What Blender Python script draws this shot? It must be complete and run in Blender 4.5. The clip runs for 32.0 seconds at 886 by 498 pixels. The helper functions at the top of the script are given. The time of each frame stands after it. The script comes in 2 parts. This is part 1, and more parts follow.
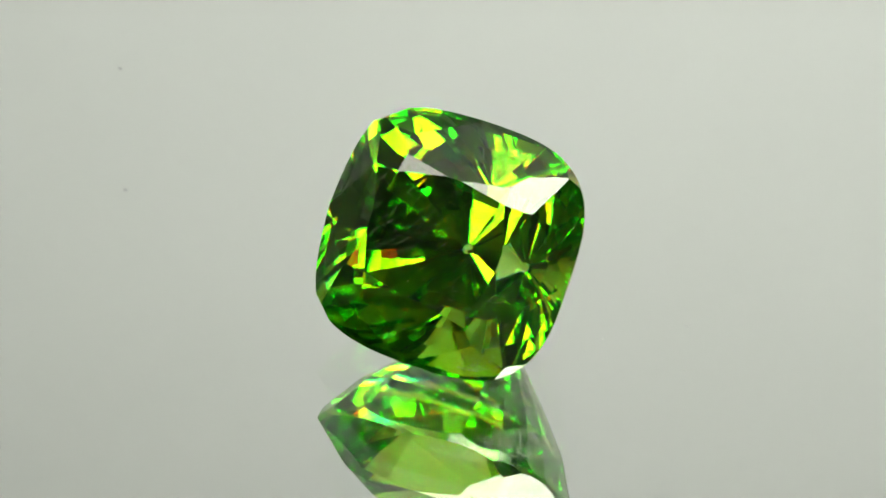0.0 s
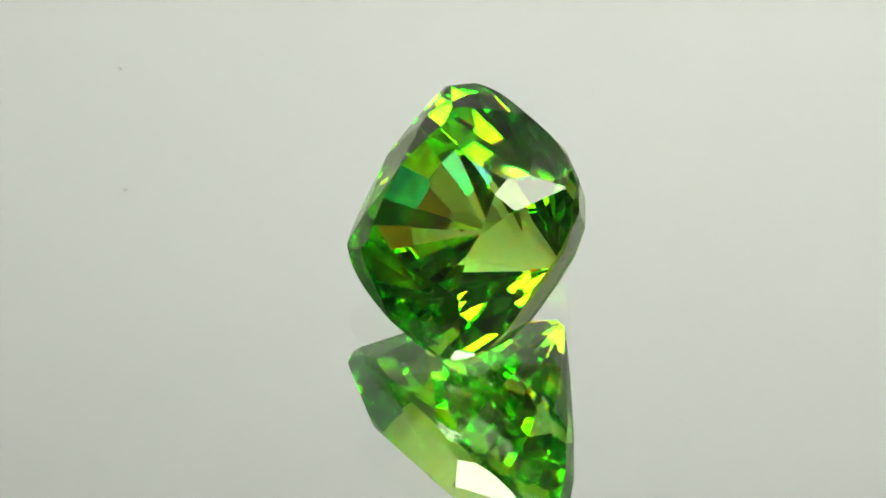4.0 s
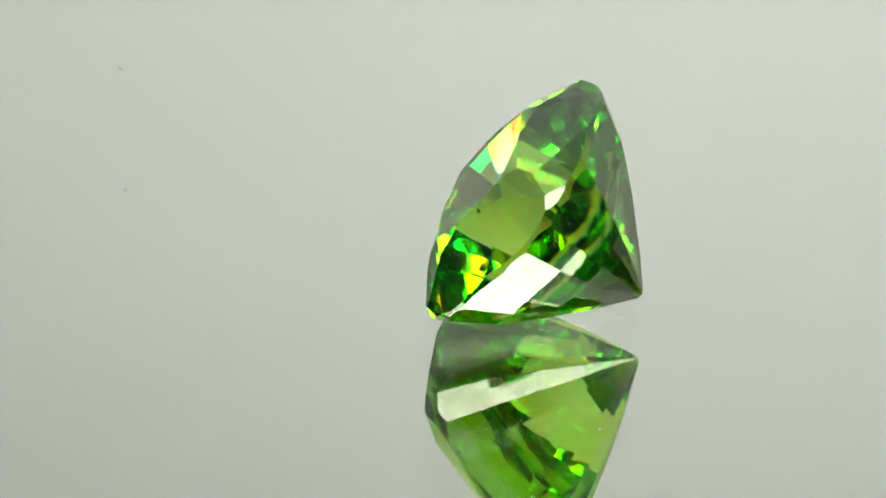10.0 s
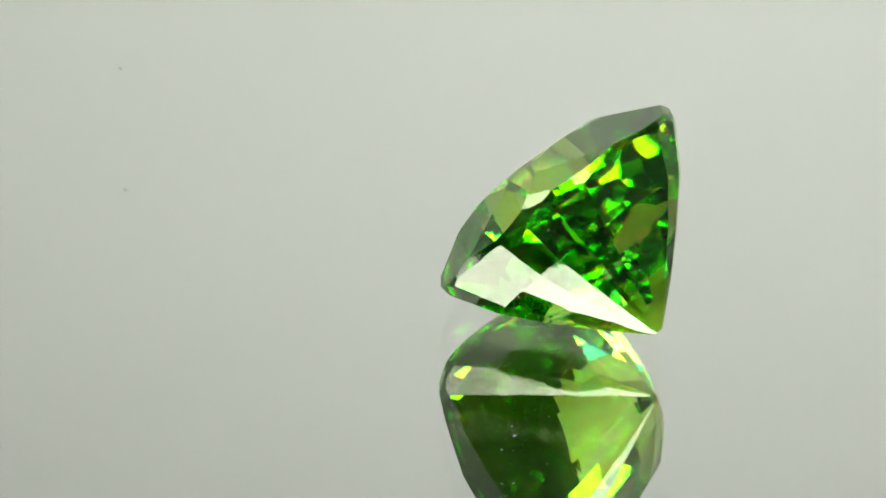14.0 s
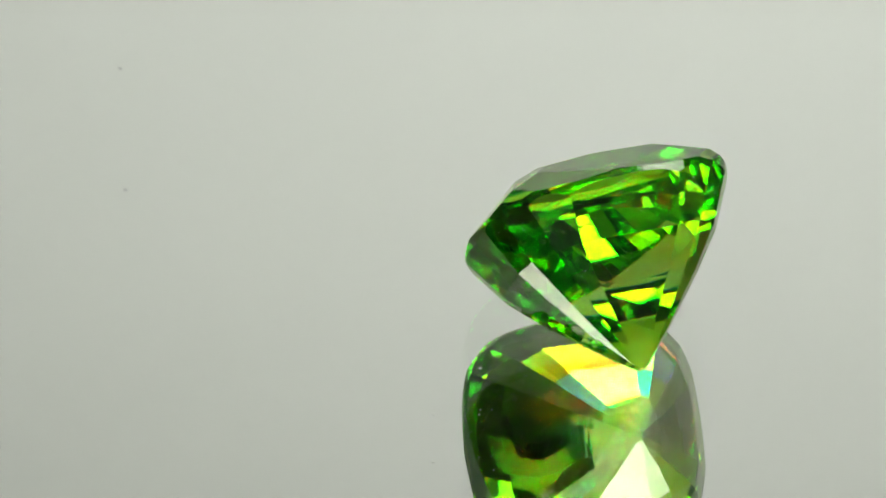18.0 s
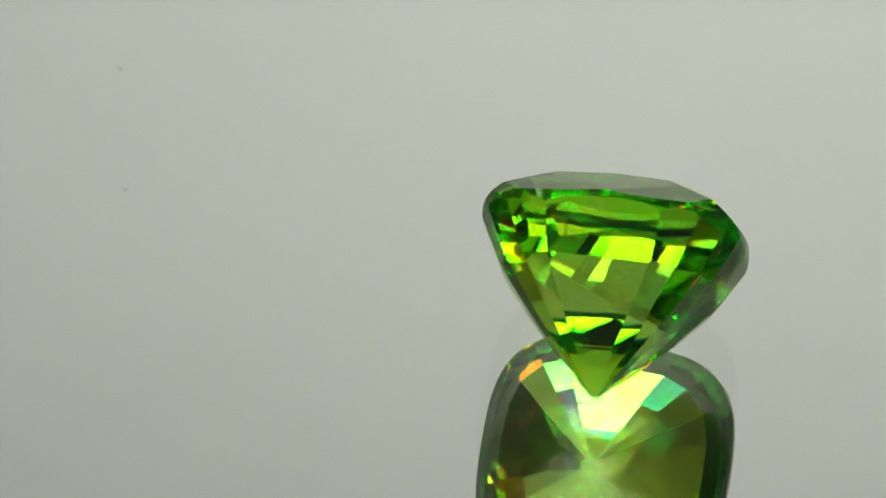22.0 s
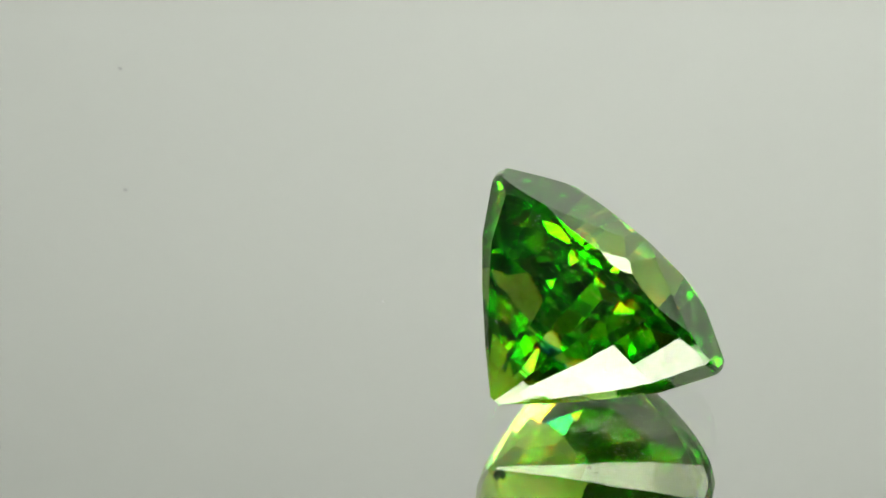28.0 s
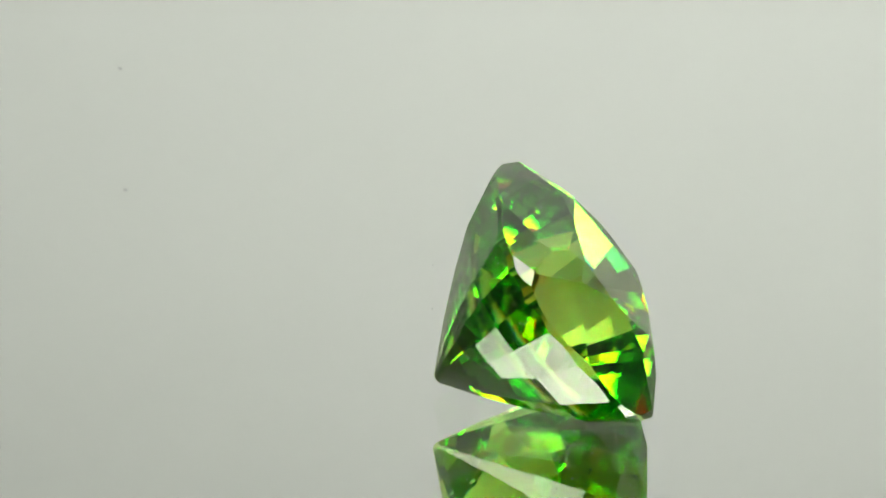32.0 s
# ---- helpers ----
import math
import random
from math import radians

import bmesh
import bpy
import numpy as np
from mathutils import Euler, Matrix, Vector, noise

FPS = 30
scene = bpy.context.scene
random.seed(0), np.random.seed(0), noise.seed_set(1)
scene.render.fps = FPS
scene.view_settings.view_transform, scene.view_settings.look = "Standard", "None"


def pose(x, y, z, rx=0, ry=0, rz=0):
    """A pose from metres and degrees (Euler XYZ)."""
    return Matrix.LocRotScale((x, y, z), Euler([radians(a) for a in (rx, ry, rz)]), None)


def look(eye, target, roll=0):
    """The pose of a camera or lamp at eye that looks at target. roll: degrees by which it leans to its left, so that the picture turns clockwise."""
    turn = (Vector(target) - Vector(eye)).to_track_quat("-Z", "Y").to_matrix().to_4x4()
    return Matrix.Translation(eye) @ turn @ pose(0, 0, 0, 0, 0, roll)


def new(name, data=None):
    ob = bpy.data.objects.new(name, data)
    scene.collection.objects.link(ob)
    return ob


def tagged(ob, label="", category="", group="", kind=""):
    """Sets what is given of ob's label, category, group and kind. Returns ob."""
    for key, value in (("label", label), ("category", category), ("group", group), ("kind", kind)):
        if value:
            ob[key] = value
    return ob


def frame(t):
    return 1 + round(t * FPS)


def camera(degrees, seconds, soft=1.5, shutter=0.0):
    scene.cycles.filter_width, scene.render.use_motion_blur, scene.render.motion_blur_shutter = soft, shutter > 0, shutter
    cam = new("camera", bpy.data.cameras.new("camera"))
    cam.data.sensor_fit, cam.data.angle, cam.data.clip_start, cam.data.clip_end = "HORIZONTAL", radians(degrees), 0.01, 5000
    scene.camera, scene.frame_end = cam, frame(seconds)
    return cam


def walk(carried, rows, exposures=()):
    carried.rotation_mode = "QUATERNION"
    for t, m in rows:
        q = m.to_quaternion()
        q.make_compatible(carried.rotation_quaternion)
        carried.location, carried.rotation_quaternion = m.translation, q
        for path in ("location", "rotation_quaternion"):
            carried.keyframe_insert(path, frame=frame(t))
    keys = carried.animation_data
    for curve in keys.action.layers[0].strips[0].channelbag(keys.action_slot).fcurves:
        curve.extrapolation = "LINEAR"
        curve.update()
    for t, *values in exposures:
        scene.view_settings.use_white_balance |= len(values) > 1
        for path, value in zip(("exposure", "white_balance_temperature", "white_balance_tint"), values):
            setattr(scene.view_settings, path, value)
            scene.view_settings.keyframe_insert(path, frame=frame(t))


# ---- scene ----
cam = camera(15.3343, 32.0, soft=1.5)
EYE, TARGET, ROLL = (-0.000000, -0.102550, 0.074388), (-0.003243, -0.005280, 0.007664), 0.8843
walk(cam, [(0, look(EYE, TARGET, ROLL)), (32, look(EYE, TARGET, ROLL))],
     exposures=[(0, -0.14), (3, -0.03), (6, 0.04), (7, -0.03), (8, -0.04), (9, -0.12), (13, -0.13), (19, -0.18), (21, -0.36), (24, -0.42), (28, -0.24), (32, -0.12)])

# light paths deep enough for a faceted stone on a mirror
scene.cycles.max_bounces = 32
scene.cycles.glossy_bounces = 24
scene.cycles.transmission_bounces = 32

# ---- world: a dim closed studio ----
world = bpy.data.worlds.new("studio_air")
world.use_nodes = True
world.node_tree.nodes["Background"].inputs[0].default_value = (0.02, 0.021, 0.02, 1)
world.node_tree.nodes["Background"].inputs[1].default_value = 0.5
scene.world = world

MM = 0.001
# the stone bends light this strongly
IOR = 1.918


# ---- materials ----
def material(name):
    m = bpy.data.materials.new(name)
    m.use_nodes = True
    m.node_tree.nodes.clear()
    return m, m.node_tree.nodes, m.node_tree.links


def out(nodes, links, socket):
    o = nodes.new("ShaderNodeOutputMaterial")
    links.new(socket, o.inputs["Surface"])


def surface(name, colour, colour2, rough, scale, bump=0.1, metallic=0.0):
    """An opaque surface with grain at two scales and fine relief."""
    m, n, l = material(name)
    co = n.new("ShaderNodeTexCoord")
    a = n.new("ShaderNodeTexNoise")
    a.inputs["Scale"].default_value, a.inputs["Detail"].default_value = scale, 6
    b = n.new("ShaderNodeTexNoise")
    b.inputs["Scale"].default_value, b.inputs["Detail"].default_value = scale * 0.07, 3
    add = n.new("ShaderNodeMath")
    add.operation = "MULTIPLY_ADD"
    add.inputs[1].default_value = 0.5
    half = n.new("ShaderNodeMath")
    half.operation = "MULTIPLY"
    half.inputs[1].default_value = 0.5
    for t in (a, b):
        l.new(co.outputs["Object"], t.inputs["Vector"])
    l.new(b.outputs[0], half.inputs[0])
    l.new(a.outputs[0], add.inputs[0])
    l.new(half.outputs[0], add.inputs[2])
    ramp = n.new("ShaderNodeValToRGB")
    ramp.color_ramp.elements[0].position, ramp.color_ramp.elements[1].position = 0.35, 0.65
    ramp.color_ramp.elements[0].color, ramp.color_ramp.elements[1].color = (*colour, 1), (*colour2, 1)
    l.new(add.outputs[0], ramp.inputs[0])
    bp = n.new("ShaderNodeBump")
    bp.inputs["Strength"].default_value, bp.inputs["Distance"].default_value = bump, 0.0005
    l.new(a.outputs[0], bp.inputs["Height"])
    s = n.new("ShaderNodeBsdfPrincipled")
    s.inputs["Roughness"].default_value, s.inputs["Metallic"].default_value = rough, metallic
    l.new(ramp.outputs[0], s.inputs["Base Color"])
    l.new(bp.outputs[0], s.inputs["Normal"])
    out(n, l, s.outputs[0])
    return m


def gem_material(name, rough):
    """Green titanite: strong refraction split by colour, white surface gloss, absorption painted in, paler towards the
    culet.
    """
    m, n, l = material(name)
    shades = []
    # light absorbed on longer paths, put into the colour: 0 at tip, to 1
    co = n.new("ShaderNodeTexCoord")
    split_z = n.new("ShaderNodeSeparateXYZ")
    path_loss = n.new("ShaderNodeMapRange")
    path_loss.inputs["From Min"].default_value, path_loss.inputs["From Max"].default_value = -0.0056, -0.0022
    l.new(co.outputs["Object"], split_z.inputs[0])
    l.new(split_z.outputs["Z"], path_loss.inputs["Value"])

    def by_path_loss(pale, deep):
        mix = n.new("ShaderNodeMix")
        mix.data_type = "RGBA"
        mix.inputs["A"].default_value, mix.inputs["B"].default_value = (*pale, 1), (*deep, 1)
        l.new(path_loss.outputs[0], mix.inputs["Factor"])
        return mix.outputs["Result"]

    bands = ((0.31, 0.025, 0.0), (0.19, 0.225, 0.0), (0.0, 0.225, 0.19), (0.0, 0.025, 0.31))
    # faint waves left by the polishing lap
    lap = n.new("ShaderNodeMapping")
    lap.vector_type = "TEXTURE"
    lap.inputs["Rotation"].default_value = (0.3, 0.2, 0.9)
    lap.inputs["Scale"].default_value = (1 / 260, 1 / 2600, 1 / 1300)
    waves = n.new("ShaderNodeTexNoise")
    waves.inputs["Scale"].default_value, waves.inputs["Detail"].default_value = 1.0, 1
    relief = n.new("ShaderNodeBump")
    relief.inputs["Strength"].default_value, relief.inputs["Distance"].default_value = 1.0, 0.8e-6
    l.new(co.outputs["Object"], lap.inputs["Vector"])
    l.new(lap.outputs[0], waves.inputs["Vector"])
    l.new(waves.outputs[0], relief.inputs["Height"])
    # each ray splits in two in the stone, and each of the two by colour
    for split in (-0.012, 0.012):
        for i, (r, g, b) in enumerate(bands):
            c = n.new("ShaderNodeBsdfRefraction")
            l.new(by_path_loss((r * 0.80, g * 0.93, b * 0.56), (r * 0.69, g * 0.93, b * 0.28)), c.inputs["Color"])
            c.inputs["Roughness"].default_value = rough
            c.inputs["IOR"].default_value = IOR + split + 0.035 * (i - 1.5)
            l.new(relief.outputs[0], c.inputs["Normal"])
            shades.append(c.outputs[0])
    total = shades[0]
    for s in shades[1:]:
        a = n.new("ShaderNodeAddShader")
        l.new(total, a.inputs[0])
        l.new(s, a.inputs[1])
        total = a.outputs[0]
    f = n.new("ShaderNodeFresnel")
    f.inputs["IOR"].default_value = IOR
    # the gloss: white off the outer surface, green for absorbed light where wholly turned back within
    r = n.new("ShaderNodeValToRGB")
    r.color_ramp.elements[0].position, r.color_ramp.elements[1].position = 0.80, 0.99
    within = n.new("ShaderNodeMix")
    within.data_type = "RGBA"
    within.inputs["A"].default_value = (0.97, 0.985, 0.86, 1)
    l.new(by_path_loss((0.74, 0.92, 0.28), (0.515, 0.855, 0.13)), within.inputs["B"])
    g = n.new("ShaderNodeBsdfGlossy")
    g.inputs["Roughness"].default_value = rough
    l.new(relief.outputs[0], g.inputs["Normal"])
    l.new(f.outputs[0], r.inputs[0])
    l.new(r.outputs[0], within.inputs["Factor"])
    l.new(within.outputs["Result"], g.inputs["Color"])
    x = n.new("ShaderNodeMixShader")
    l.new(f.outputs[0], x.inputs[0])
    l.new(total, x.inputs[1])
    l.new(g.outputs[0], x.inputs[2])
    # worn polish: fine brushed scratches in patches and on the table, and one etched spot by the girdle
    wear = []
    for turn, grain in ((0.75, (450, 9000, 2500)), (1.1, (600, 11000, 2500))):
        mp = n.new("ShaderNodeMapping")
        mp.vector_type = "TEXTURE"
        mp.inputs["Rotation"].default_value = (0, 0, turn)
        mp.inputs["Scale"].default_value = [1 / g for g in grain]
        t = n.new("ShaderNodeTexNoise")
        t.inputs["Scale"].default_value, t.inputs["Detail"].default_value = 1.0, 3
        k = n.new("ShaderNodeMapRange")
        k.inputs["From Min"].default_value, k.inputs["From Max"].default_value = 0.60, 0.78
        l.new(co.outputs["Object"], mp.inputs["Vector"])
        l.new(mp.outputs[0], t.inputs["Vector"])
        l.new(t.outputs[0], k.inputs["Value"])
        wear.append(k.outputs[0])
    both = n.new("ShaderNodeMath")
    both.operation = "MAXIMUM"
    l.new(wear[0], both.inputs[0])
    l.new(wear[1], both.inputs[1])
    patch = n.new("ShaderNodeTexNoise")
    patch.inputs["Scale"].default_value, patch.inputs["Detail"].default_value = 330, 2
    pk = n.new("ShaderNodeMapRange")
    pk.inputs["From Min"].default_value, pk.inputs["From Max"].default_value = 0.45, 0.70
    pk.inputs["To Max"].default_value = 0.09
    l.new(co.outputs["Object"], patch.inputs["Vector"])
    l.new(patch.outputs[0], pk.inputs["Value"])
    where = pk.outputs[0]
    for at, near, far, most in (((0.0031, -0.0039, 0.0006), 0.0003, 0.0011, 0.6), ((-0.0022, 0.0006, 0.00168), 0.0006, 0.0022, 0.22)):
        spot = n.new("ShaderNodeVectorMath")
        spot.operation = "DISTANCE"
        spot.inputs[1].default_value = at
        l.new(co.outputs["Object"], spot.inputs[0])
        sk = n.new("ShaderNodeMapRange")
        sk.inputs["From Min"].default_value, sk.inputs["From Max"].default_value = near, far
        sk.inputs["To Min"].default_value, sk.inputs["To Max"].default_value = most, 0.0
        l.new(spot.outputs["Value"], sk.inputs["Value"])
        plus = n.new("ShaderNodeMath")
        l.new(where, plus.inputs[0])
        l.new(sk.outputs[0], plus.inputs[1])
        where = plus.outputs[0]
    amount = n.new("ShaderNodeMath")
    amount.operation = "MULTIPLY_ADD"
    amount.inputs[2].default_value = 0.002
    l.new(both.outputs[0], amount.inputs[0])
    l.new(where, amount.inputs[1])
    dull = n.new("ShaderNodeBsdfDiffuse")
    dull.inputs["Color"].default_value = (0.50, 0.68, 0.36, 1)
    worn = n.new("ShaderNodeMixShader")
    l.new(amount.outputs[0], worn.inputs[0])
    l.new(x.outputs[0], worn.inputs[1])
    l.new(dull.outputs[0], worn.inputs[2])
    out(n, l, worn.outputs[0])
    return m


def glass_material():
    m, n, l = material("float_glass")
    g = n.new("ShaderNodeBsdfGlass")
    g.inputs["Color"].default_value = (0.985, 1.0, 0.965, 1)
    g.inputs["Roughness"].default_value, g.inputs["IOR"].default_value = 0.0, 1.52
    out(n, l, g.outputs[0])
    return m


def silver_material():
    m, n, l = material("silver_backing")
    g = n.new("ShaderNodeBsdfGlossy")
    g.inputs["Color"].default_value = (0.93, 0.945, 0.915, 1)
    g.inputs["Roughness"].default_value = 0.0
    out(n, l, g.outputs[0])
    return m


def lamp_material():
    m, n, l = material("lit_diffuser")
    e = n.new("ShaderNodeEmission")
    e.inputs["Color"].default_value = (1.0, 0.985, 0.955, 1)
    # brightest in the middle, where the tube sits behind the cloth
    co = n.new("ShaderNodeTexCoord")
    mp = n.new("ShaderNodeMapping")
    mp.inputs["Scale"].default_value = (2.6, 4.6, 0.0)
    t = n.new("ShaderNodeTexGradient")
    t.gradient_type = "QUADRATIC_SPHERE"
    k = n.new("ShaderNodeMath")
    k.operation = "MULTIPLY_ADD"
    k.inputs[1].default_value, k.inputs[2].default_value = 11.0, 2.4
    l.new(co.outputs["Object"], mp.inputs["Vector"])
    l.new(mp.outputs[0], t.inputs["Vector"])
    l.new(t.outputs["Fac"], k.inputs[0])
    l.new(k.outputs[0], e.inputs["Strength"])
    out(n, l, e.outputs[0])
    return m


def backdrop_material(spots):
    """Opal acrylic sheet that lets light through, with a few small dark marks."""
    m = surface("opal_sheet", (0.775, 0.79, 0.765), (0.80, 0.815, 0.79), 0.7, 40, 0.02)
    n, l = m.node_tree.nodes, m.node_tree.links
    p = next(x for x in n if x.type == "BSDF_PRINCIPLED")
    o = next(x for x in n if x.type == "OUTPUT_MATERIAL")
    colour = p.inputs["Base Color"].links[0].from_socket
    co = next(x for x in n if x.type == "TEX_COORD")
    for x, z, size, depth in spots:
        d = n.new("ShaderNodeVectorMath")
        d.operation = "DISTANCE"
        d.inputs[1].default_value = (x, 0.17, z)
        l.new(co.outputs["Object"], d.inputs[0])
        r = n.new("ShaderNodeMapRange")
        r.interpolation_type = "SMOOTHSTEP"
        r.inputs["From Min"].default_value, r.inputs["From Max"].default_value = size * 0.3, size
        r.inputs["To Min"].default_value, r.inputs["To Max"].default_value = 1 - depth, 1.0
        l.new(d.outputs["Value"], r.inputs["Value"])
        s = n.new("ShaderNodeVectorMath")
        s.operation = "SCALE"
        l.new(colour, s.inputs[0])
        l.new(r.outputs[0], s.inputs["Scale"])
        colour = s.outputs[0]
    l.new(colour, p.inputs["Base Color"])
    t = n.new("ShaderNodeBsdfTranslucent")
    l.new(colour, t.inputs["Color"])
    x = n.new("ShaderNodeMixShader")
    x.inputs[0].default_value = 0.42
    l.new(p.outputs[0], x.inputs[1])
    l.new(t.outputs[0], x.inputs[2])
    l.new(x.outputs[0], o.inputs["Surface"])
    return m


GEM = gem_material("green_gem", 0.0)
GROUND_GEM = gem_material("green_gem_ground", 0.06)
GLASS = glass_material()
SILVER = silver_material()
LIT = lamp_material()
CARD = backdrop_material(((-0.04078, 0.09068, 0.00034, 0.32), (-0.04087, 0.10472, 0.00036, 0.32), (0.00722, 0.09076, 0.0004, 0.14),
                          (-0.04452, 0.10406, 0.0003, 0.12), (-0.0264, 0.11456, 0.0003, 0.12), (-0.04838, 0.09834, 0.0003, 0.10),
                          (-0.04476, 0.08859, 0.00035, 0.10), (0.02041, 0.08173, 0.0007, 0.05)))
BLACK_CLOTH = surface("black_cloth", (0.012, 0.012, 0.013), (0.022, 0.022, 0.023), 0.95, 900, 0.3)
GREY_CLOTH = surface("grey_cloth", (0.20, 0.20, 0.195), (0.26, 0.26, 0.255), 0.95, 900, 0.3)
BOUNCE_CLOTH = surface("bounce_cloth", (0.50, 0.50, 0.48), (0.60, 0.60, 0.58), 0.95, 900, 0.3)
BLACK_PLASTIC = surface("black_plastic", (0.015, 0.015, 0.016), (0.025, 0.025, 0.027), 0.45, 300, 0.1)
TABLE_TOP = surface("dark_table_top", (0.045, 0.042, 0.04), (0.07, 0.066, 0.062), 0.6, 120, 0.1)
DARK_MARK = surface("dark_crystal", (0.02, 0.022, 0.008), (0.05, 0.05, 0.02), 0.4, 4000, 0.1)
SCRATCH = surface("abraded_stone", (0.14, 0.20, 0.07), (0.30, 0.38, 0.18), 0.5, 4000, 0.1)
DUST = surface("pale_dust", (0.45, 0.45, 0.43), (0.70, 0.70, 0.67), 0.95, 4000, 0.1)


# ---- mesh helpers ----
def part(name, bm, mat, parent=None, label="", smooth=False):
    me = bpy.data.meshes.new(name)
    bm.to_mesh(me)
    bm.free()
    for p in me.polygons:
        p.use_smooth = smooth
    me.materials.append(mat)
    ob = new(name, me)
    if parent is not None:
        ob.parent = parent
    if label:
        ob["label"] = label
    return ob


def box(x0, x1, y0, y1, z0, z1, bevel=0.0):
    bm = bmesh.new()
    bmesh.ops.create_cube(bm, size=1, matrix=Matrix.Translation(((x0 + x1) / 2, (y0 + y1) / 2, (z0 + z1) / 2))
                          @ Matrix.Diagonal((x1 - x0, y1 - y0, z1 - z0, 1)))
    if bevel:
        bmesh.ops.bevel(bm, geom=bm.edges[:], offset=bevel, segments=2, affect="EDGES")
    return bm


def lathe(profile, steps=96):
    """A body of revolution about z from (radius, height) pairs."""
    bm = bmesh.new()
    rings = []
    for r, z in profile:
        if r == 0:
            rings.append([bm.verts.new((0, 0, z))])
        else:
            rings.append([bm.verts.new((r * math.cos(2 * math.pi * i / steps), r * math.sin(2 * math.pi * i / steps), z))
                          for i in range(steps)])
    for a, b in zip(rings, rings[1:]):
        for i in range(steps):
            j = (i + 1) % steps
            q = [a[i % len(a)], a[j % len(a)], b[j % len(b)], b[i % len(b)]]
            u = []
            for v in q:
                if v not in u:
                    u.append(v)
            bm.faces.new(u)
    bmesh.ops.recalc_face_normals(bm, faces=bm.faces[:])
    return bm


# ---- the studio round the turntable ----
GLASS_T = 2.33 * MM
TABLE_Z = -42 * MM


def studio():
    t = part("floor", box(-0.7, 0.7, -0.7, 0.7, TABLE_Z - 0.02, TABLE_Z), TABLE_TOP)
    tagged(t, "dark matt table top under the turntable", "table top", kind="structure")
    for name, b in (("wall_north", (-0.7, 0.7, 0.7, 0.72, TABLE_Z, 0.7)), ("wall_south", (-0.7, 0.7, -0.72, -0.7, TABLE_Z, 0.7)),
                    ("wall_east", (0.7, 0.72, -0.7, 0.7, TABLE_Z, 0.7)), ("wall_west", (-0.72, -0.7, -0.7, 0.7, TABLE_Z, 0.7))):
        # the unseen south wall is made pale to bounce light into the stone
        pale = name == "wall_south"
        w = part(name, box(*b), BOUNCE_CLOTH if pale else GREY_CLOTH)
        tagged(w, "unseen cloth wall behind the camera, made pale to brighten the stone" if pale else "grey cloth wall closing the photo booth", "wall", kind="structure")
    c = part("ceiling", box(-0.72, 0.72, -0.72, 0.72, 0.7, 0.72), GREY_CLOTH)
    tagged(c, "grey cloth ceiling of the photo booth", "ceiling", kind="structure")


def backdrop():
    """An opal sheet that stands behind the turntable, bends forward at its foot and arches over to the softbox."""
    bm = bmesh.new()
    pts = [(0.17 - 0.10, TABLE_Z + 0.001)]
    for i in range(13):
        a = math.pi / 2 * i / 12
        pts.append((0.17 - 0.08 + 0.08 * math.sin(a), TABLE_Z + 0.001 + 0.08 * (1 - math.cos(a))))
    for i in range(13):
        a = math.pi / 2 * i / 12
        pts.append((0.17 - 0.08 + 0.08 * math.cos(a), 0.205 + 0.08 * math.sin(a)))
    pts.append((0.0060, 0.285))
    rows = [[bm.verts.new((x, y, z)) for x in (-0.45, 0.27)] for y, z in pts]
    for a, b in zip(rows, rows[1:]):
        bm.faces.new((a[0], a[1], b[1], b[0]))
    ob = part("backdrop", bm, CARD, smooth=False)
    tagged(ob, "plain pale opal acrylic sweep glowing softly behind the turntable", "backdrop", kind="structure")


def softbox():
    root = new("softbox")
    tagged(root, "long overhead softbox with a lit white diffuser", "studio lamp")
    x0, x1, y0, y1, z = (-0.2325, 0.3150, -0.1300, -0.0080, 0.25)
    cx, cy = (x0 + x1) / 2, (y0 + y1) / 2
    root.location = (cx, cy, z)
    w, h = (x1 - x0) / 2, (y1 - y0) / 2
    part("diffuser", box(-w, w, -h, h, 0, 0.003), LIT, root, "glowing white diffuser")
    for a in ((-w - 0.012, -w, -h - 0.012, h + 0.012), (w, w + 0.012, -h - 0.012, h + 0.012),
              (-w, w, -h - 0.012, -h), (-w, w, h, h + 0.012)):
        part("rim", box(*a, -0.006, 0.05, 0.002), BLACK_PLASTIC, root)
    part("back_shell", box(-w - 0.012, w + 0.012, -h - 0.012, h + 0.012, 0.05, 0.06, 0.003), BLACK_CLOTH, root)
    for s in (-0.6, 0.6):
        part("hanger", box(s * w - 0.006, s * w + 0.006, -0.006, 0.006, 0.06, 0.7 - z), BLACK_PLASTIC, root)


def back_lamp():
    """An added, unseen lamp that brightens the opal sheet from behind."""
    data = bpy.data.lights.new("back_lamp", "AREA")
    data.shape, data.size, data.size_y = "RECTANGLE", 0.16, 0.12
    data.energy, data.color = 0.54, (1.015, 0.99, 1.03)
    ob = new("back_lamp", data)
    ob.matrix_world = look((0.024, 0.17 + 0.17, 0.02), (0.020, 0.17, 0.0))


def top_lamp():
    """The studio lamp that shines down through the arched top of the opal sheet."""
    data = bpy.data.lights.new("top_lamp", "AREA")
    data.shape, data.size, data.size_y = "RECTANGLE", 0.22, 0.10
    data.energy, data.color = 0.85, (1.0, 0.99, 1.0)
    ob = new("top_lamp", data)
    ob.matrix_world = look((0.04, 0.085, 0.48), (0.04, 0.085, 0.28))


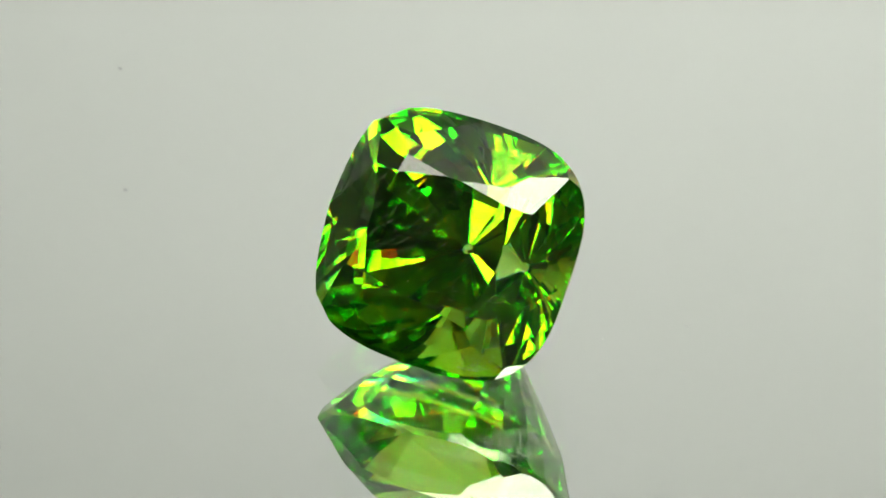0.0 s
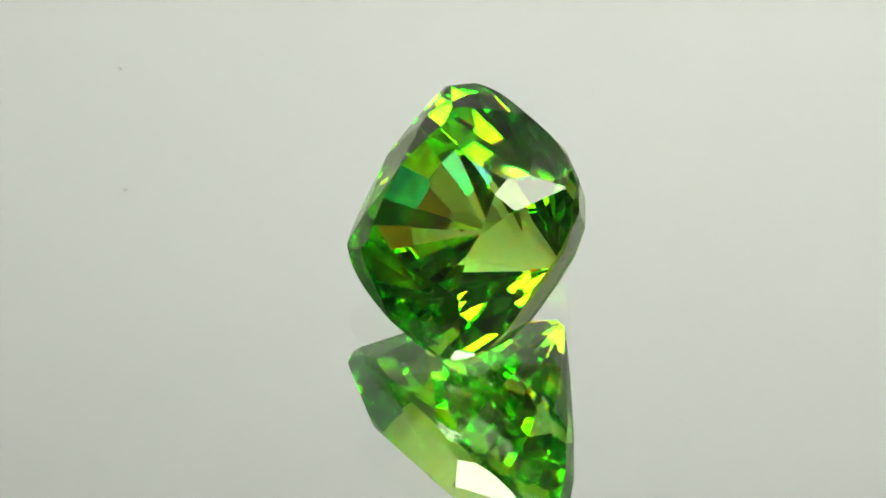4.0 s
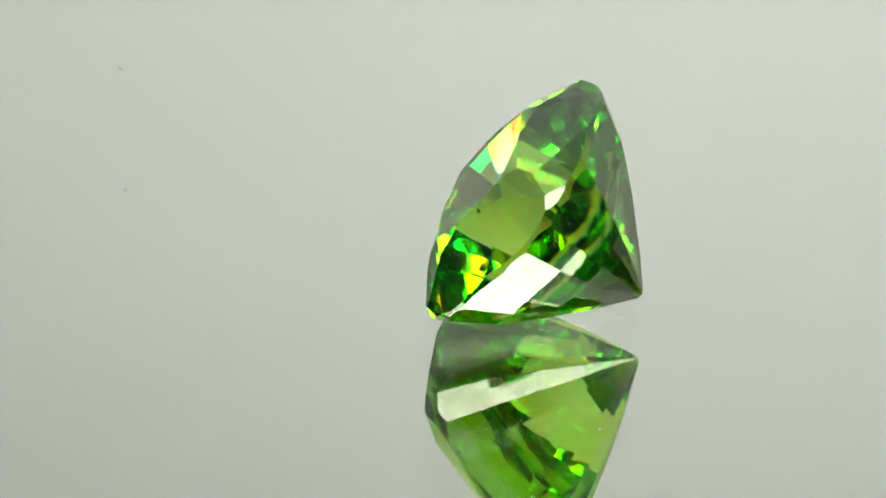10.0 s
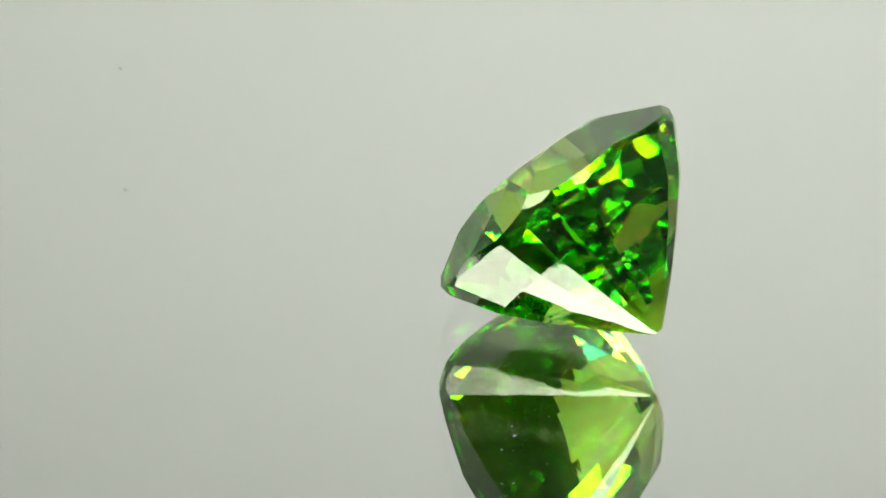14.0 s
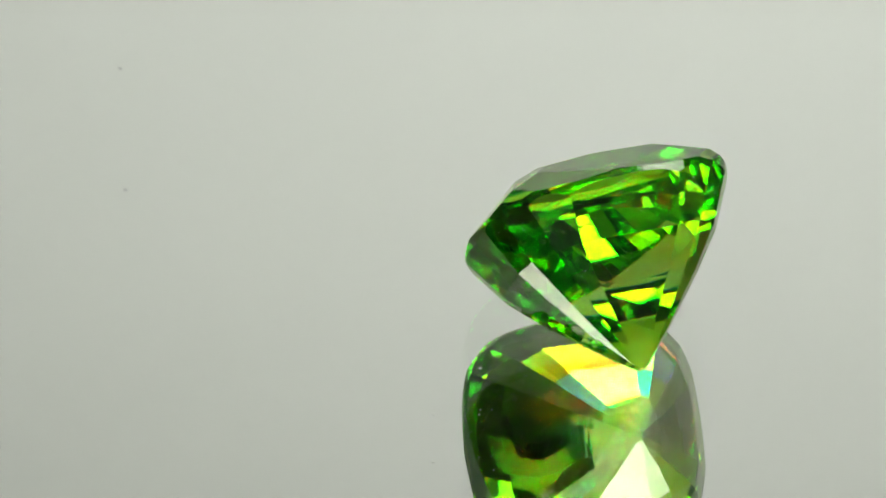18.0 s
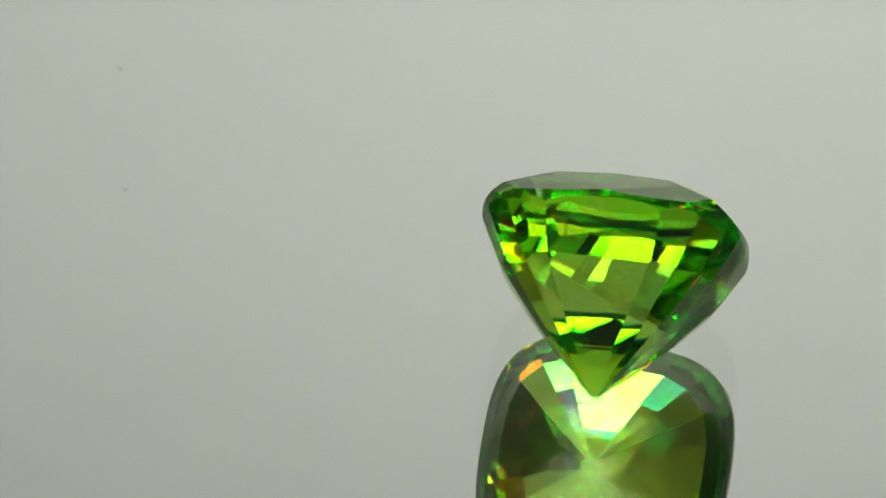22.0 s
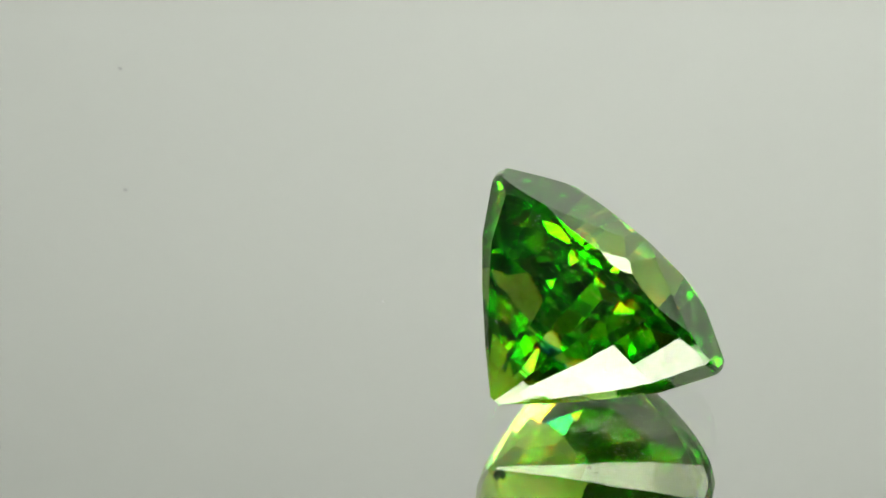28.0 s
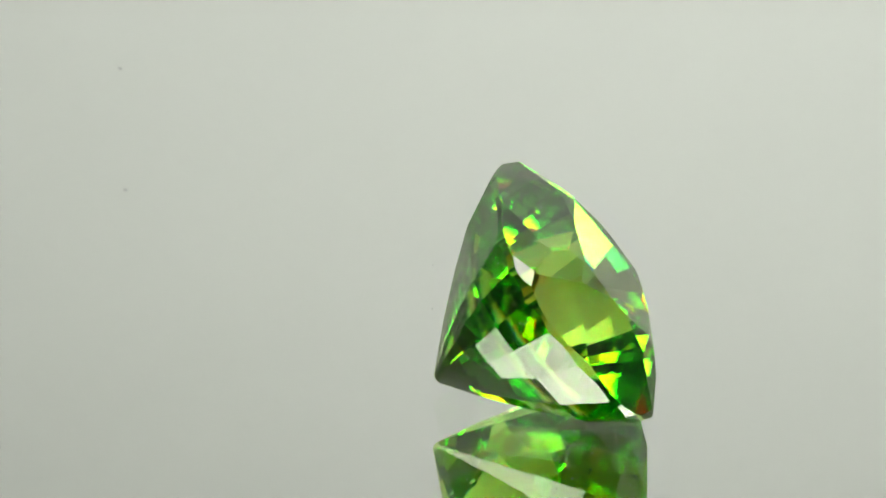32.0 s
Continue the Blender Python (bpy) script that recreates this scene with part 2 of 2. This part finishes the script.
# ---- the turntable ----
def turntable():
    base = new("turntable_base")
    base.location = (0, 0, TABLE_Z)
    tagged(base, "black plastic turntable base on the table top", "turntable")
    part("housing", lathe([(0, 0), (0.052, 0), (0.054, 0.002), (0.054, 0.022), (0.05, 0.025), (0.012, 0.025), (0.012, 0.030), (0, 0.030)]),
         BLACK_PLASTIC, base)
    disc = new("mirror")
    tagged(disc, "round clear glass mirror turning on the turntable", "mirror")
    g = lathe([(0, 0), (0.0742, 0), (0.075, -0.0006), (0.075, -GLASS_T)], 160)
    part("glass", g, GLASS, disc, "clear front glass with ground edge")
    part("silver", lathe([(0, -GLASS_T), (0.0749, -GLASS_T), (0.0749, -GLASS_T - 0.0003), (0, -GLASS_T - 0.0003)], 160), SILVER, disc, "silvered mirror backing")
    part("platter", lathe([(0, -GLASS_T - 0.0006), (0.074, -GLASS_T - 0.0006), (0.076, -GLASS_T - 0.0016), (0.076, -GLASS_T - 0.006),
                           (0.072, -GLASS_T - 0.008), (0.014, -GLASS_T - 0.008), (0.014, TABLE_Z + 0.0302), (0, TABLE_Z + 0.0302)]), BLACK_PLASTIC, disc, "black platter under the mirror")
    return disc


# ---- the stone ----
# lengths in millimetres, in the stone's own space: z runs from the culet to the table
A, B, POW = 5.0, 4.7970, 3.1338
GIRDLE, CROWN, PAVILION = 0.3355, 1.6795, 6.3242
FOOT, HALF = 0.16, 0.045
BEVELS = ((46.6, 0.034, 18), (132.4, 0.046, 18), (316.0, 0.034, 22), (224.0, 0.016, 18))
# the girdle leans in towards the culet; hand-cut facets lie a little off their true angles
TAPER, PAVILION_SLIP, CROWN_SLIP = 0.15, 0.35, 0.25
RIBS = (20.563, 34.941, 49.538, 62.971)
STEPS = ((1.0, GIRDLE / 2), (0.804, 2.047), (0.573, 3.480), (0.300, 5.007), (0.039, PAVILION))


def rim(deg, z=0.0):
    """The point of the cushion outline in the direction deg."""
    c, s = math.cos(radians(deg)), math.sin(radians(deg))
    r = (abs(c / A) ** POW + abs(s / B) ** POW) ** (-1 / POW)
    return Vector((r * c, r * s, z))


def plane(a, b, c):
    """The plane through three points, with its normal away from the stone's middle."""
    n = (b - a).cross(c - a).normalized()
    if n.dot(a - Vector((0, 0, -1.0))) < 0:
        n = -n
    return a, n


def pavilion_cuts():
    """Four tiers of steps that narrow to the culet."""
    a1, a2, a3, a4 = RIBS
    turn = [0, a1, a2, a3, a4, 180 - a4, 180 - a3, 180 - a2, 180 - a1, 180]
    turn += [-d for d in turn[-2:0:-1]]
    cuts = []
    for (k, z), (k2, z2) in zip(STEPS, STEPS[1:]):
        for d, e in zip(turn, turn[1:] + turn[:1]):
            p, q = rim(d), rim(e)
            if k == 1.0:
                # the first tier reaches the girdle in the middle of each facet
                mid = rim((d + (e + 360 if e < d else e)) / 2, -0.12)
                cuts.append(plane(Vector((p.x * k2, p.y * k2, -z2)), Vector((q.x * k2, q.y * k2, -z2)), mid))
                continue
            cuts.append(plane(Vector((p.x * k, p.y * k, -z)), Vector((q.x * k, q.y * k, -z)), Vector((p.x * k2, p.y * k2, -z2))))
    return cuts


def crown_cuts():
    """Mains, stars and halves round an eight-sided table."""
    corner, side_x, side_y = Vector((2.222, 2.024, CROWN)), Vector((3.242, 1.961, 1.344)), Vector((2.068, 3.120, 1.344))
    end_x, end_y = Vector((2.8, 0, CROWN)), Vector((0, 2.44, CROWN))
    foot_x, foot_y, foot_c = rim(0, FOOT), rim(90, FOOT), rim(44)
    at, n = plane(corner, side_x, side_y)
    foot_c.z = at.z - ((foot_c.x - at.x) * n.x + (foot_c.y - at.y) * n.y) / n.z
    cuts = []
    for x, y in ((1, 1), (-1, 1), (-1, -1), (1, -1)):
        f = Matrix.Diagonal((x, y, 1))
        for three in ((corner, side_x, side_y), (end_x, corner, side_x), (end_y, corner, side_y),
                      (side_x, foot_x, rim(32, HALF)), (side_x, foot_c, rim(32, HALF)), (side_y, foot_y, rim(58, HALF)), (side_y, foot_c, rim(58, HALF))):
            cuts.append(plane(*(f @ v for v in three)))
    for d, s in ((0, 0.66), (90, 0.63), (180, 0.66), (270, 0.63)):
        cuts.append((rim(d, FOOT), Vector((s * math.cos(radians(d)), s * math.sin(radians(d)), 1)).normalized()))
    cuts.append((Vector((0, 0, CROWN)), Vector((0, 0, 1))))
    return cuts


def bevels():
    """Small polished flats where the girdle's corners were blunted."""
    cuts = []
    for deg, depth, lean in BEVELS:
        p, a, b = rim(deg), rim(deg - 1), rim(deg + 1)
        out_way = Vector((b.y - a.y, a.x - b.x, 0)).normalized()
        cuts.append((p - out_way * depth + Vector((0, 0, 0.08)), (out_way + Vector((0, 0, math.tan(radians(lean))))).normalized()))
    return cuts


def slipped(cuts, degrees, rng):
    """The cuts, each tilted a little about the point that it goes through."""
    made = []
    for at, n in cuts:
        tilt = Vector((rng.gauss(0, 1), rng.gauss(0, 1), rng.gauss(0, 1))) * radians(degrees) * 0.6
        made.append((at, (n + tilt - n * n.dot(tilt)).normalized()))
    return made


def piece(name, faces, root, label="", mat=GEM):
    """Some faces of the stone as one part of it."""
    b = bmesh.new()
    made = {}
    for f in faces:
        ring = []
        for v in f.verts:
            if v not in made:
                made[v] = b.verts.new(v.co)
            ring.append(made[v])
        b.faces.new(ring)
    return part(name, b, mat, root, label)


def stone():
    bm = bmesh.new()
    n = 120
    top, low = [], []
    for i in range(n):
        p = rim(360 * (i + 0.5) / n)
        k = TAPER / 4.9
        top.append(bm.verts.new((p.x * (1 + 4 * k), p.y * (1 + 4 * k), 4)))
        low.append(bm.verts.new((p.x * (1 - 8 * k), p.y * (1 - 8 * k), -8)))
    bm.faces.new(top)
    bm.faces.new(low[::-1])
    for i in range(n):
        j = (i + 1) % n
        bm.faces.new((low[i], low[j], top[j], top[i]))
    rng = random.Random(17)
    cuts = slipped(crown_cuts(), CROWN_SLIP, rng) + slipped(pavilion_cuts(), PAVILION_SLIP, rng) + [(Vector((0, 0, -PAVILION)), Vector((0, 0, -1)))] + bevels()
    for co, no in cuts:
        got = bmesh.ops.bisect_plane(bm, geom=bm.verts[:] + bm.edges[:] + bm.faces[:], dist=1e-6, plane_co=co, plane_no=no, clear_outer=True)
        edges = [e for e in got["geom_cut"] if isinstance(e, bmesh.types.BMEdge) and e.is_boundary]
        if edges:
            bmesh.ops.contextual_create(bm, geom=edges)
    bmesh.ops.remove_doubles(bm, verts=bm.verts[:], dist=1e-5)
    bmesh.ops.recalc_face_normals(bm, faces=bm.faces[:])
    for v in bm.verts:
        v.co *= MM
    root = new("gemstone")
    tagged(root, "green faceted cushion-cut gemstone leaning on its pavilion on the mirror", "gemstone")
    rounded = []
    for f in bm.faces[:]:
        z = f.normal.z
        if abs(z) <= 0.25:
            rounded.append(f)
            continue
        if any(f.normal.dot(no) > 0.99999 for co, no in bevels()):
            piece("girdle_bevel", [f], root, "small polished bevel on a corner of the girdle")
            continue
        name = "table_facet" if z > 0.995 else "crown_facet" if z > 0 else "culet" if z < -0.995 else "pavilion_facet"
        piece(name, [f], root)
    piece("girdle", rounded, root, "thin finely ground girdle", GROUND_GEM)
    bm.free()
    return root


def flake(verts, faces, at, size, rng, flat=0.5):
    """One irregular grain of dust: a squashed, dented octahedron."""
    k = len(verts)
    turn = Euler((rng.uniform(0, 6), rng.uniform(0, 6), rng.uniform(0, 6))).to_matrix()
    for d in ((1, 0, 0), (0, 1, 0), (-1, 0, 0), (0, -1, 0), (0, 0, 1), (0, 0, -1)):
        v = turn @ (Vector(d) * size * rng.uniform(0.5, 1.2))
        verts.append((at[0] + v.x, at[1] + v.y, at[2] + v.z * flat))
    for i in range(4):
        j = (i + 1) % 4
        faces.append((k + i, k + j, k + 4))
        faces.append((k + j, k + i, k + 5))


def mirror_dust():
    rng = random.Random(4)
    verts, faces = [], []
    spots = ((0.89, -10.11), (-2.03, -9.46), (-4.8, -2.43), (-5.13, -1.29), (7.71, -7.03), (-1.55, -11.79), (10.36, -5.38), (8.56, -7.73),
             (9.94, -8.36), (-3.35, 0.16), (-0.24, -2.75), (-2.35, -1.8), (-2.04, -3.21), (-2.24, -4.74), (-1.99, -5.93), (0.36, -6.14),
             (0.02, -7.07), (0.31, -9.05), (4.1, -7.24), (0.05, -4.22), (1.76, -4.47), (-2.25, -11.98), (3.86, -10.78), (4.81, -0.37),
             (3.63, -8.73), (11.89, -2.71), (-6.55, -0.54), (-3.59, 3.72), (-4.97, 1.18), (-4.7, -3.36), (-4.46, -4.59), (-5.69, -4.85))
    spots += ((1.42, -4.76), (2.06, 5.63), (2.62, 5.71), (2.28, 7.04), (5.6, 7.33), (7.02, 5.79))
    for x, y in spots:
        size = rng.choice((0.024, 0.03, 0.036, 0.05))
        for i in range(rng.choice((1, 1, 1, 2))):
            flake(verts, faces, ((x + rng.uniform(-0.07, 0.07) * (i > 0)) * MM, (y + rng.uniform(-0.07, 0.07) * (i > 0)) * MM, 0.3 * size * MM), size * MM, rng)
    me = bpy.data.meshes.new("dust")
    me.from_pydata(verts, [], faces)
    me.materials.append(DUST)
    return tagged(new("dust", me), "tiny pale dust specks scattered on the mirror glass", "dust", kind="stuff")


def stone_dust(root):
    """Fine lint and grains that cling to the facets."""
    rng = random.Random(9)
    verts, faces = [], []
    for ob in root.children:
        for p in ob.data.polygons:
            share = p.area / (MM * MM) * (1.3 if ob.name.startswith("pavilion") else 0.6)
            count = int(share) + (rng.random() < share % 1)
            co = [ob.data.vertices[i].co for i in p.vertices]
            for _ in range(count):
                w = [rng.random() ** 2 for _ in co]
                at = sum((c * k for c, k in zip(co, w)), Vector()) / sum(w)
                size = rng.choice((0.010, 0.013, 0.016, 0.020, 0.028)) * MM
                flake(verts, faces, at + p.normal * size * 0.2, size, rng, 1.0)
    me = bpy.data.meshes.new("dust")
    me.from_pydata(verts, [], faces)
    me.materials.append(DUST)
    ob = new("dust_specks", me)
    ob.parent = root
    ob["label"] = "fine pale dust clinging to the facets"
    tagged(ob, kind="stuff")


def inclusions(root):
    """Fine needles and flakes shut in the stone."""
    rng = random.Random(21)
    verts, faces = [], []
    for _ in range(46):
        r, a = 3.4 * rng.random() ** 0.5, rng.uniform(0, 6.28)
        h = rng.uniform(-2.6, 0.9)
        k = 1 - max(0, -h) / 5.5
        at = Vector((r * k * math.cos(a), r * k * math.sin(a), h)) * MM
        if rng.random() < 0.6:
            along = Vector((rng.gauss(0.7, 0.3), rng.gauss(0.5, 0.3), rng.gauss(0, 0.25))).normalized()
            sliver(verts, faces, at, along * rng.uniform(0.12, 0.5) * MM, 0.007 * MM)
        else:
            flake(verts, faces, at, rng.uniform(0.015, 0.045) * MM, rng, 0.5)
    me = bpy.data.meshes.new("inclusions")
    me.from_pydata(verts, [], faces)
    me.materials.append(DUST)
    ob = new("inclusions", me)
    ob.parent = root
    ob["label"] = "fine pale needle inclusions inside the stone"
    tagged(ob, kind="stuff")


def sliver(verts, faces, at, along, thick):
    """A thin spindle through at, along the given half length."""
    side = along.orthogonal().normalized() * thick
    up = along.cross(side).normalized() * thick
    b = len(verts)
    for v in (-along, side, up, -side, -up, along):
        verts.append(tuple(at + v))
    for i in range(4):
        faces.append((b, b + 1 + (i + 1) % 4, b + 1 + i))
        faces.append((b + 5, b + 1 + i, b + 1 + (i + 1) % 4))


def marks(name, verts, faces, mat, root, label):
    me = bpy.data.meshes.new(name)
    me.from_pydata(verts, [], faces)
    me.materials.append(mat)
    ob = new(name, me)
    ob.parent = root
    ob["label"] = label
    tagged(ob, kind="stuff")


def dark_crystals(root):
    """A nest of dark crystals shut in the middle of the stone."""
    rng = random.Random(33)
    verts, faces = [], []
    for _ in range(15):
        at = Vector((1.15 + rng.gauss(0, 0.22), 0.02 + rng.gauss(0, 0.12), 0.14 + rng.gauss(0, 0.05))) * MM
        flake(verts, faces, at, rng.uniform(0.025, 0.085) * MM, rng, 0.6)
    for _ in range(9):
        at = Vector((rng.uniform(-0.25, 0.35), 0.84 + rng.uniform(-0.2, 0.2), 0)) * MM
        at.z = (-5.64 - (at.y / MM - 0.82) * -1.10 + 0.03) * MM
        flake(verts, faces, at, rng.uniform(0.012, 0.026) * MM, rng, 0.8)
    marks("dark_crystals", verts, faces, DARK_MARK, root, "nest of tiny dark crystals inside the stone")


def feather(root):
    """Pale healed cracks under the table."""
    rng = random.Random(35)
    verts, faces = [], []
    for dx, dy, turn, size in ((0, 0, 0.3, 0.20), (0.34, 0.05, 0.25, 0.15), (-0.1, 0.12, 1.2, 0.12), (0.7, -0.05, 0.5, 0.06), (1.3, 0.1, 0.2, 0.07),
                               (-0.9, 0.2, 0.1, 0.06), (-1.3, 0.05, 0.4, 0.05), (0.2, 0.3, 0.0, 0.05)):
        along = Vector((math.cos(turn), math.sin(turn), rng.uniform(-0.1, 0.1))) * size * MM
        sliver(verts, faces, Vector((1.28 + dx, -1.6 + dy, 0.95)) * MM, along, 0.016 * MM)
    for i in range(11):
        turn = 2 * math.pi * i / 11
        at = Vector((1.10 + 0.10 * math.cos(turn), -1.87 + 0.10 * math.sin(turn), 0.10)) * MM
        flake(verts, faces, at, rng.uniform(0.012, 0.03) * MM, rng, 0.6)
    marks("feather", verts, faces, DUST, root, "pale feather-like cracks under the table")


def abrasion(root):
    """Fine arcs of scratches on the crown beside one corner, and a rough nick at the edge below them."""
    rng = random.Random(37)
    verts, faces = [], []
    n = Vector((0.13, -0.63, 0.76)).normalized()
    a = Vector((n.y, -n.x, 0)).normalized()
    a = a if a.x > 0 else -a
    b = n.cross(a)
    b = b if b.z > 0 else -b
    middle = Vector((2.95, -4.02, 0.46))
    for _ in range(32):
        u, v = rng.uniform(-0.75, 0.62), rng.uniform(-0.06, 0.60)
        turn = 0.55 - 0.5 * u + rng.gauss(0, 0.12)
        along = (a * math.cos(turn) + b * math.sin(turn)) * rng.uniform(0.05, 0.20) * MM
        sliver(verts, faces, (middle + a * u + b * v + n * 0.002) * MM, along, 0.0055 * MM)
    for _ in range(26):
        u, v = rng.uniform(-1.0, -0.1), rng.gauss(-0.12, 0.05)
        flake(verts, faces, (middle + a * u + b * v) * MM, rng.uniform(0.015, 0.045) * MM, rng, 0.7)
    marks("scratches", verts, faces, SCRATCH, root, "pale abraded scratches on the crown beside a corner")


# the stone on the mirror: its place at 13 s, the lean and turn of its axis
STONE = Matrix.Translation((0.4371 * MM, 3.1873 * MM, 4.2764 * MM)) @ pose(0, 0, 0, 0, 0, 150.269) @ pose(0, 0, 0, 0, 90 - 36.857, 0) @ pose(0, 0, 0, 0, 0, 86.478)
SPEED = -7.5283

studio()
backdrop()
softbox()
back_lamp()
top_lamp()
mirror = turntable()
gem = stone()
# the stone's lowest point just touches the glass
STONE = Matrix.Translation((0, 0, 0.000002 - min((STONE @ v.co).z for ob in gem.children for v in ob.data.vertices))) @ STONE
stone_dust(gem)
inclusions(gem)
dark_crystals(gem)
feather(gem)
abrasion(gem)
grains = mirror_dust()


def motions():
    times = [0, 0.1] + list(range(1, 32)) + [31.9, 32]
    turn = [(t, pose(0, 0, 0, 0, 0, SPEED * (t - 13))) for t in times]
    walk(mirror, turn)
    walk(grains, [(t, m @ pose(0, 0, 0)) for t, m in turn])
    walk(gem, [(t, m @ STONE) for t, m in turn])


motions()
